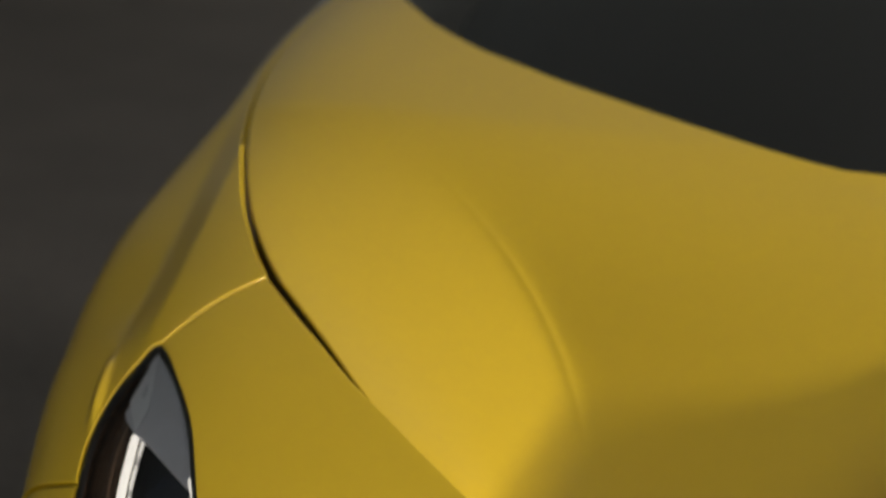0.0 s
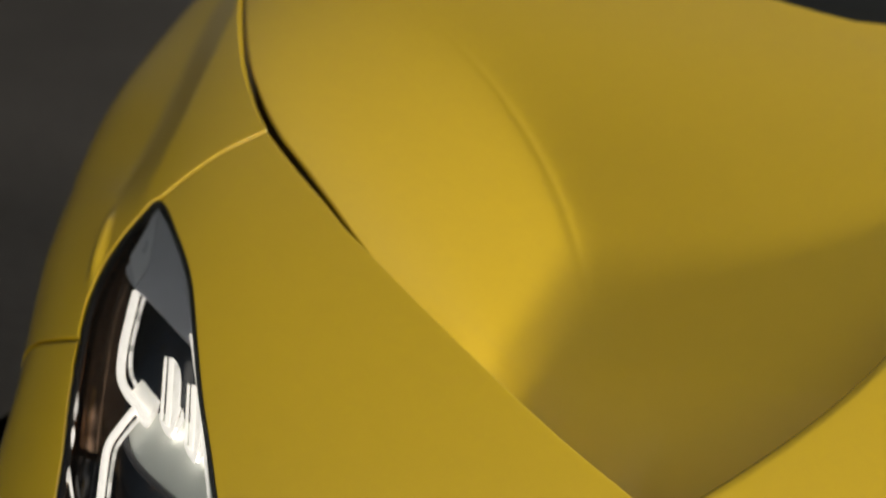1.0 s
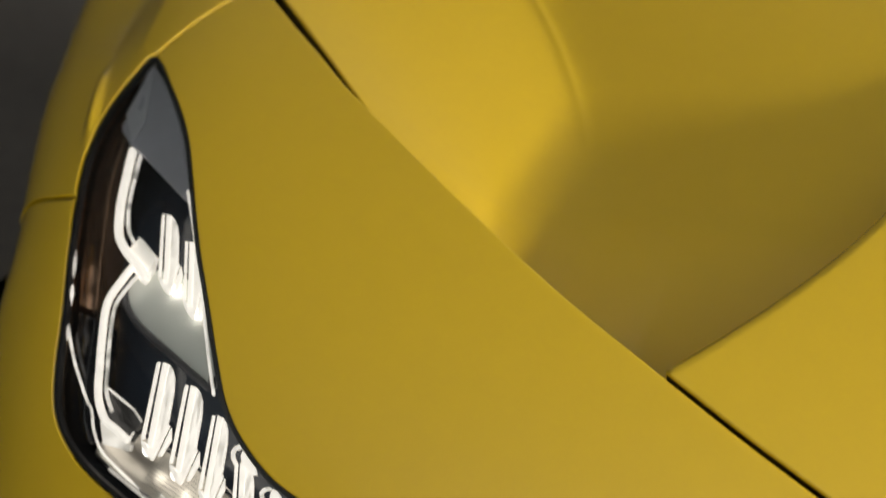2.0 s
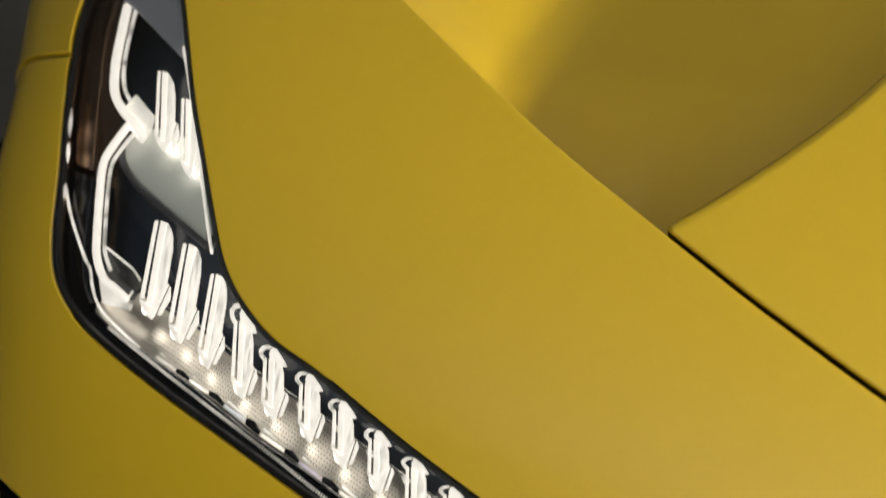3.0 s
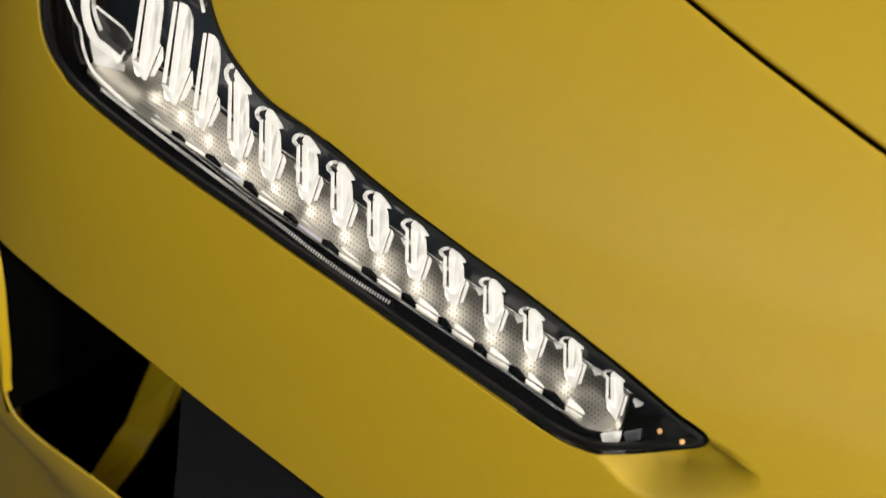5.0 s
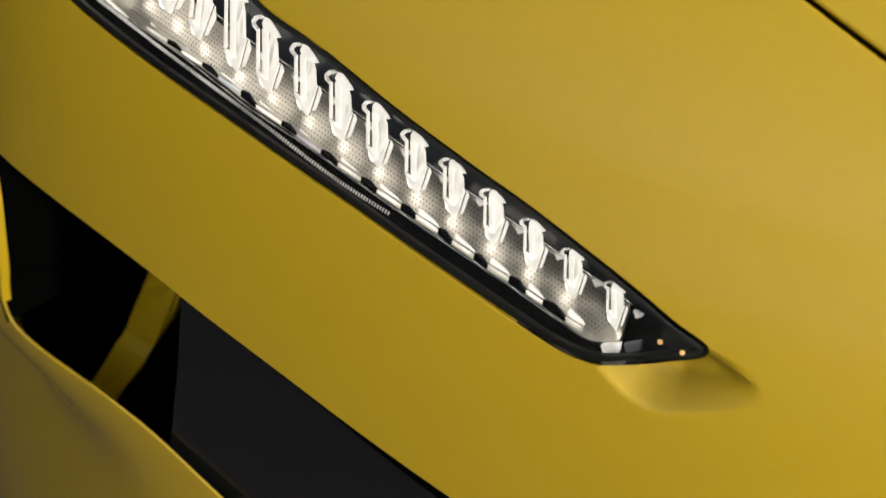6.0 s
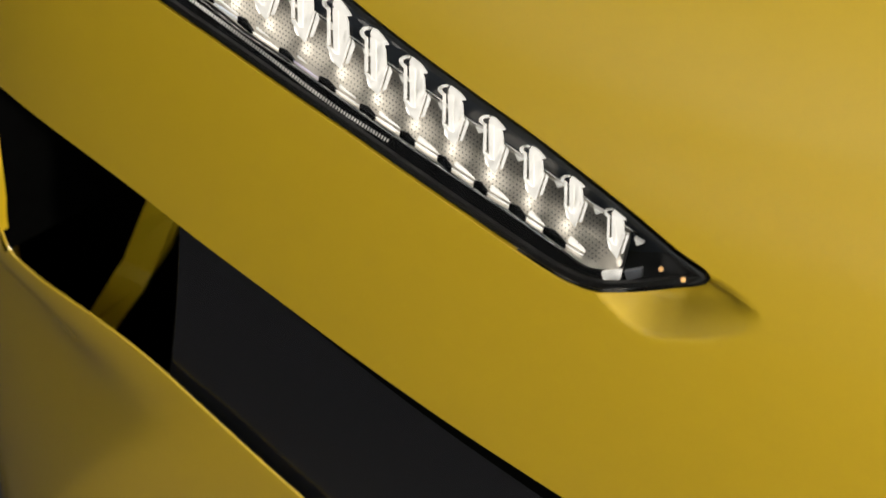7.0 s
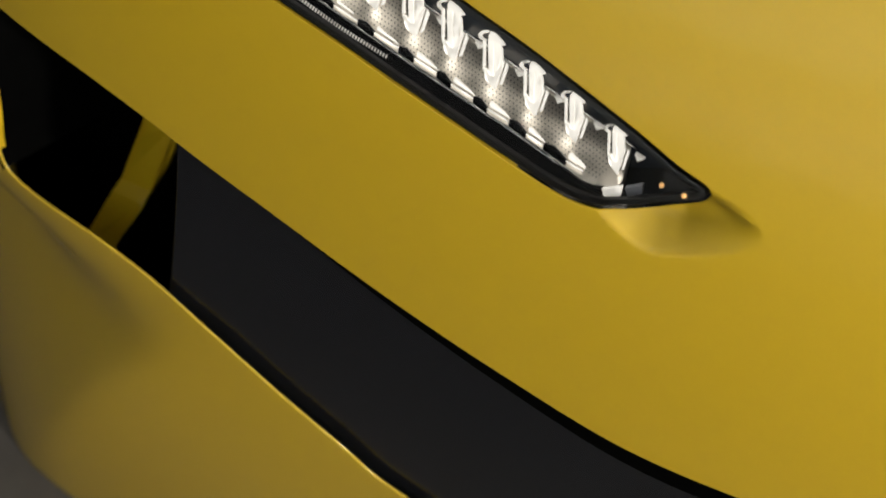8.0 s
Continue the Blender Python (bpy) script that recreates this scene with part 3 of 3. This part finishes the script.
panel("reflector", [PLATE], REFLECTOR, lamp, "satin silver reflector plate with a fine grid", step=0.006, w=-0.020, lip=0.0006, deep=0.003, edge=0.003)
tube("plate_rim", np.vstack([PLATE[4:40]]), -0.0185, 0.0022, DARKGREY, lamp, "dark grey plate rim")
WEDGE = spline([(.6200, .7745), (.6267, .7832), (.6192, .8192), (.6273, .8442), (.6118, .8615), (.5996, .8672), (.5663, .8865), (.5449, .8984), (.5383, .9026), (.5497, .8762),
                (.5704, .8384), (.5957, .8017)], True, 3)
prism("end_trim", grown(WEDGE, -.001), -0.012, -0.006, GREYTRIM, lamp, "blue-grey satin end trim")

prism("trim_facet", [(.6215, .7720), (.6262, .8330), (.6085, .8610), (.6050, .8370)], -0.0075, -0.0052, PALETRIM, lamp, "pale grey facet of the end trim")

# bracket-shaped light guides
tube("light_guide", spline([(.6113, .862), (.6079, .8838), (.6026, .9141), (.595, .9366), (.5838, .9474), (.5707, .9546), (.5604, .9622)]), -0.011, 0.0030, GLOW, lamp, "lit white light guide")
tube("light_guide", spline([(.5736, .9546), (.5814, .9733), (.5862, .990), (.5828, 1.0119), (.5779, 1.0346), (.5733, 1.0528), (.564, 1.0648), (.5533, 1.0675), (.5419, 1.0705)]),
     -0.011, 0.0025, GLOW, lamp, "lit white light guide")
tube("guide_edge", spline([(.6040, .8640), (.6012, .8850), (.5965, .9120), (.5895, .9300), (.5800, .9395)]), -0.0125, 0.0013, INNERGLOW, lamp, "clear edge along the light guide")
tube("guide_edge", spline([(.5690, .9600), (.5765, .9760), (.5805, .9900), (.5775, 1.0110), (.5727, 1.0330), (.5688, 1.0480), (.5610, 1.0580)]), -0.0125, 0.0012, INNERGLOW, lamp, "clear edge along the light guide")
prism("clear_block", [(.5869, .9467), (.58, .9316), (.5721, .9363), (.5625, .9415), (.5621, .9524), (.5666, .9648), (.5748, .9594)], -0.019, -0.014, ACRYLIC, lamp, "clear block lit from inside")
prism("clear_block", [(.5698, 1.0452), (.5459, 1.0504), (.5380, 1.0552), (.5420, 1.0640)], -0.019, -0.015, SMOKED, lamp, "smoked clear block beside the light guide")
prism("clear_block", [(.5410, 1.0650), (.5444, 1.0722), (.5684, 1.0660), (.5695, 1.0470)], -0.0195, -0.016, SMOKED, lamp, "smoked clear block beside the light guide")
prism("clear_block", [(.5750, 1.0700), (.5682, 1.0838), (.5460, 1.0790), (.5455, 1.0745)], -0.021, -0.018, ACRYLIC, lamp, "clear block lit from inside")
tube("block_edge", [(.5698, 1.0452), (.5580, 1.0477), (.5459, 1.0504), (.5415, 1.0530), (.5380, 1.0556)], -0.0146, 0.0007, EDGESHINE, lamp)
tube("block_edge", [(.5455, 1.0722), (.5430, 1.0670), (.5418, 1.0645)], -0.0146, 0.0007, EDGESHINE, lamp)
strip = even(spline([(.6140, 1.0164), (.6091, 1.0251), (.600, 1.0382), (.5886, 1.051), (.5800, 1.0600), (.5749, 1.0637), (.5707, 1.0737), (.5608, 1.0851), (.5432, 1.0911), (.5205, 1.0968),
                     (.489, 1.1015), (.4631, 1.107), (.4339, 1.114), (.3947, 1.1205), (.3496, 1.131), (.307, 1.141), (.2728, 1.149), (.2395, 1.159)]), 0.005, False)
# glint along the cover's inner edge, put in as a glowing strip
tube("inner_strip", strip[:26], -0.010, 0.0009, EDGESHINE, lamp, "thin strip, its shine put in as glow")
tube("inner_strip", strip[25:], -0.010, 0.0006, CHROME, lamp, "thin chrome strip")
tube("edge_strip", spline([(.5462, .8901), (.5331, .9148), (.5213, .9379), (.5106, .9597), (.4995, .9837), (.4902, 1.0034), (.4824, 1.019)]), -0.0035, 0.0010, EDGESHINE, lamp, "thin strip, its shine put in as glow")
# jagged glint at the outer side, put in as a glowing strip
tube("edge_strip", spline([(.6220, .9620), (.6185, .9760), (.6165, .9850), (.6140, .9937), (.6116, 1.0024), (.6110, 1.0134), (.6065, 1.0206), (.6068, 1.0320)], steps=2), -0.0045, 1.5 * np.array([.0004, .0009, .0012, .0008, .0005, .0010, .0014, .0010, .0007, .0004, .0008, .0012, .0009, .0006, .0003]), EDGESHINE, lamp, "thin strip, its shine put in as glow")
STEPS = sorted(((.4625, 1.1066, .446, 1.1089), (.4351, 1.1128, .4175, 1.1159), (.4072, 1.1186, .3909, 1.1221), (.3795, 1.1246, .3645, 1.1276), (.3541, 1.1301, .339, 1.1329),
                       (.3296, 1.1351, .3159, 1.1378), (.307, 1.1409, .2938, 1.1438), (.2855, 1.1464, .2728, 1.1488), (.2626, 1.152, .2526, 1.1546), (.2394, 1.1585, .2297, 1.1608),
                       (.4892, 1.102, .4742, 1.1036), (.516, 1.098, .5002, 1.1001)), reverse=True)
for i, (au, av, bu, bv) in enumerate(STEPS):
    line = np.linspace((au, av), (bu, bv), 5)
    # the edge's glint is a thin glowing tube
    tube("step_edge", line, -0.016, (0.5 if i in (2, 4) else 0.85) * np.array((0.0003, 0.0006, 0.0007, 0.0006, 0.0003)), {2: BLUEGLINT, 4: LAVENDERGLINT}.get(i, STEPGLINT), lamp, "short step edge, its glint put in as glow")
    # bright pool at the ledge's lower edge, put in as a glowing plate
    lens = [(au, av - .0030), (au, av - .0003), (bu, bv - .0003), (.7 * bu + .3 * au, .7 * bv + .3 * av - .0016)]
    prism("glow_lens", lens, -0.0240, -0.0186, LEDGEGLOW, lamp, bevel=0.0004)
for (au, av, bu, bv), (cu, cv, du, dv) in zip(STEPS, STEPS[1:]):
    prism("step_notch", [(bu, bv - .0012), (bu - .45 * (bu - cu), bv - .0014), (cu, cv - .0004), (cu, cv + .0030), (bu, bv + .0030)], -0.0178, -0.0160, GLOSS, lamp, "gloss black notch")
prism("end_chip", [(.2178, 1.1645), (.208, 1.1588), (.2078, 1.1649), (.2158, 1.1685)], -0.015, -0.012, EDGESHINE, lamp)
prism("end_chip", [(.2066, 1.1588), (.1982, 1.1531), (.1974, 1.1586), (.2041, 1.1639)], -0.015, -0.012, GREYTRIM, lamp)

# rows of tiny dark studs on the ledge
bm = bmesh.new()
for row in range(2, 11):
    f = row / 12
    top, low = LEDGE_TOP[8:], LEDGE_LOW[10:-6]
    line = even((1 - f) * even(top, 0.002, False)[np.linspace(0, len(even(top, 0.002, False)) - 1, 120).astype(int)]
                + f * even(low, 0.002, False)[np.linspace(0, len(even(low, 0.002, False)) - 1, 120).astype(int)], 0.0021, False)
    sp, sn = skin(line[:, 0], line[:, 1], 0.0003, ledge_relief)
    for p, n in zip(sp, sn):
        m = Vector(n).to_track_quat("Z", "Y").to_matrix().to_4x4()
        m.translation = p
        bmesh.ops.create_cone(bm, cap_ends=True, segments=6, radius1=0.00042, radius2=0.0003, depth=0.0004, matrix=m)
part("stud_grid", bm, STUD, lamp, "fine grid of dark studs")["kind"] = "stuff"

# toothed silver strip along the lower edge, its shine put in as glow
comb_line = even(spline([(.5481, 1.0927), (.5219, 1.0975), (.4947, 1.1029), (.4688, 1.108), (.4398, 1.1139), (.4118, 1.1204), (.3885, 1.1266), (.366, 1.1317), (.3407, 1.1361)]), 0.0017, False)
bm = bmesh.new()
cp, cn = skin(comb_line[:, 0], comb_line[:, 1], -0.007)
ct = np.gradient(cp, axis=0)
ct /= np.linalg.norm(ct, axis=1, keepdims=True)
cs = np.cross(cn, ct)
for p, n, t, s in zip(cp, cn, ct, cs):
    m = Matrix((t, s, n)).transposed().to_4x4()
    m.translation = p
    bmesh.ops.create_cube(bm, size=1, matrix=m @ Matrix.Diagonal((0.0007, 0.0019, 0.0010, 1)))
part("toothed_strip", bm, TEETHSHINE, lamp, "fine toothed silver strip")


# light blades
def blade_outline(points, tip, wide, high, lean):
    """Blade shapes are drawn 128 units high, from the lower tip."""
    u, v = tip
    points = [(x, y if y < 40 else 40 + (y - 40) * high) for x, y in points]
    k = 0.183 + 0.43 * u
    return [(u + 0.001 * (-k * x * wide + lean * y), v + 0.001 * (-0.41 * k * x * wide - (0.285 + 0.10 * u) * y)) for x, y in points]


RAIL = [(-22.5, 97), (-18, 97), (-18, 41), (-23, 41)]
CURL = [(-23, 94), (-30, 101), (-31, 108), (-25, 114), (-15, 115), (-10, 112), (-14, 109.5), (-20, 109.5), (-24.5, 106), (-23.5, 102), (-17.5, 96)]
HOOK = [(-13, 103), (-8.5, 112), (-1, 109), (7, 100), (14, 91), (18, 84), (11, 84), (5, 87), (-3, 92), (-9.5, 95)]
STRIPE = [(-14, 97), (-4, 95), (-4, 25), (-7, 25.5), (-12.5, 32)]
BODY = [(-4, 95), (3, 91), (8, 85), (9.5, 50), (-1, 26), (-4, 25)]
FLANGE = [(8, 86), (12, 75), (13, 53), (9.5, 48), (9.4, 60)]
FOOT = [(-23, 40), (-17, 38), (-9, 27), (-2, 25), (13, 52), (16, 50), (2, 7), (0, 1), (-12, 15)]
FACET = [(7, 9), (19, 49), (22.5, 40), (12, 10)]
TAB = [(30, 34), (50, 24), (36, 20)]
blades = [(.5205, 1.0755, 1.18, 2.75, 0), (.4965, 1.0815, 1.15, 2.72, 0), (.4740, 1.0885, 1.0, 2.50, 0), (.4465, 1.0965, .98, 1.80, 1), (.4240, 1.1005, 1.0, 1.28, 1), (.3988, 1.1033, 1.0, 1.15, 1),
          (.3756, 1.1095, 1.0, 1.12, 1), (.3520, 1.1152, .98, 1.03, 1), (.3280, 1.1210, .97, .99, 1), (.305, 1.1254, .96, .88, 1), (.2811, 1.1319, .94, .83, 1), (.2579, 1.1377, .92, .76, 1),
          (.2351, 1.1440, .88, .70, 1), (.2111, 1.1526, .84, .68, 1), (.539, .9675, .92, 2.45, 2), (.5165, .9775, .80, 2.2, 2)]
for u, v, wide, high, kind in blades:
    lean = (0.014, 0.055, 0.10)[kind]
    shape = lambda points: blade_outline(points, (u, v), wide, high, lean)
    prism("light_blade", shape(BODY), -0.0124, -0.0114, BODYGLOW, lamp, "lit clear light blade with duller streaks", bevel=0.0002)
    prism("blade_stripe", shape(STRIPE), -0.0122, -0.0110, GLOW, lamp, bevel=0.0002)
    prism("blade_flange", shape(FLANGE), -0.0122, -0.0110, GLOW, lamp, bevel=0.0)
    prism("blade_rail", shape(RAIL), -0.0118, -0.0106, GLOW, lamp, bevel=0.0002)
    prism("blade_foot", shape(FOOT), -0.0122, -0.0102, FOOTGLOW, lamp, bevel=0.0002)
    prism("blade_facet", shape(FACET), -0.0122, -0.0110, GLOW, lamp, bevel=0.0002)
    # added emitter, hidden by the foot, for the streak on the ledge
    if kind < 2:
        lens = blade_outline([(-26, 27), (-24, 17), (-19, 10), (-14, 15), (-14, 27)], (u, v), wide, 1.0, lean)
        prism("glow_lens", lens, -0.0205, -0.0148, LEDGEFILL, lamp, bevel=0)
    # added emitter, hidden by the foot, to brighten the plate
    if kind == 2:
        lens = blade_outline([(-10, 22), (-1, 9), (6, 24), (-2, 30)], (u, v), wide, 1.0, lean)
        prism("glow_lens", lens, -0.0165, -0.0140, PLATEFILL, lamp, bevel=0)
    if kind == 1:
        prism("blade_hook", shape(HOOK), -0.0116, -0.0104, GLOW, lamp, bevel=0.0002)
        prism("blade_curl", shape(CURL), -0.0114, -0.0104, CURLGLOW, lamp, bevel=0.0002)
        prism("tab", shape(TAB), -0.018, -0.014, TABGLOW, lamp, bevel=0.0002)
for u, v, w in ((.1878, 1.1463, -0.005), (.1755, 1.1454, -0.0005)):
    p, n = skin(u, v, w)
    bm = bmesh.new()
    bmesh.ops.create_uvsphere(bm, u_segments=10, v_segments=6, radius=0.0014, matrix=Matrix.Translation(p))
    part("amber_diode", bm, AMBER, lamp, "tiny amber diode")

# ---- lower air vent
# the duct's deep shade is in its near-black colour
duct = panel("air_vent", [[(-.25, 1.18), (.73, 1.18), (.73, 1.80), (-.25, 1.80)]], SHADEBLACK, car, "air duct, its shade put in as near-black", step=0.02, w=-0.12)
upper = np.roll(VENT, -int(np.argmax(VENT[:, 1])), 0)
wall("duct_wall", upper[upper[:, 1] < 1.386] + (0, .0008), -0.001, -0.122, SHADEBLACK, duct, "duct wall, its shade put in as near-black", closed=False)
VPANEL = np.vstack([spline([(.466, 1.260), (.384, 1.276), (.309, 1.296), (.237, 1.317), (.169, 1.336), (.104, 1.342), (0, 1.344)]), [(-.035, 1.39)],
                    spline([(-.02, 1.56), (.071, 1.605), (.164, 1.61), (.273, 1.57), (.354, 1.52), (.42, 1.475), (.436, 1.46)])])


def vent_relief(u, v):
    """The panel leans out towards the lower lip."""
    top = np.interp(u, (0, .104, .237, .384, .466), (1.344, 1.342, 1.317, 1.276, 1.260))
    low = np.interp(u, (.07, .164, .273, .354, .4415), (1.545, 1.55, 1.51, 1.46, 1.415))
    return -0.018 + 0.011 * np.clip((v - top) / (low - top), 0, 1) - 0.25 * np.clip(v - low, 0, 0.1)


panel("vent_panel", [VPANEL], GLOSS, duct, "gloss black vent panel", step=0.02, relief=vent_relief, lip=0.003, deep=0.02)
trim_u = np.linspace(.50, 0, 40)
trim_v = np.interp(trim_u, VENT[:66, 0][::-1], VENT[:66, 1][::-1])
trim_low = trim_v + np.interp(trim_u, (0, .05, .15, .22, .30, .36, .45, .50), (.026, .026, .024, .020, .015, .010, .006, .003))
panel("vent_trim", [np.vstack([np.stack([trim_u, trim_v - .002], 1), np.stack([trim_u, trim_low], 1)[::-1]])], SHADEBLACK, duct, "black edge trim under the bumper", step=0.01, w=-0.006, lip=0.001, deep=0.004)
strut = spline([(.5560, 1.3600), (.5265, 1.3660), (.5156, 1.4287), (.5119, 1.4429), (.5127, 1.4787), (.5112, 1.4940), (.5335, 1.5079), (.5343, 1.4864), (.5379, 1.4379), (.5461, 1.4166)], True, 3)
strut_w = np.interp(strut[:, 1], (1.377, 1.422, 1.440, 1.482, 1.500), (-.105, -.090, -.070, -.050, -.042))
prism("strut", strut, strut_w - 0.006, strut_w, PAINT, duct, "yellow painted vent strut", bevel=0.002)
wall("vent_return", grown(VENT, -.0018)[(VENT[:, 0] > .588) & (VENT[:, 1] > 1.242)], -0.0008, -0.0075, PAINT, duct, "yellow painted return of the vent's outer end", closed=False)
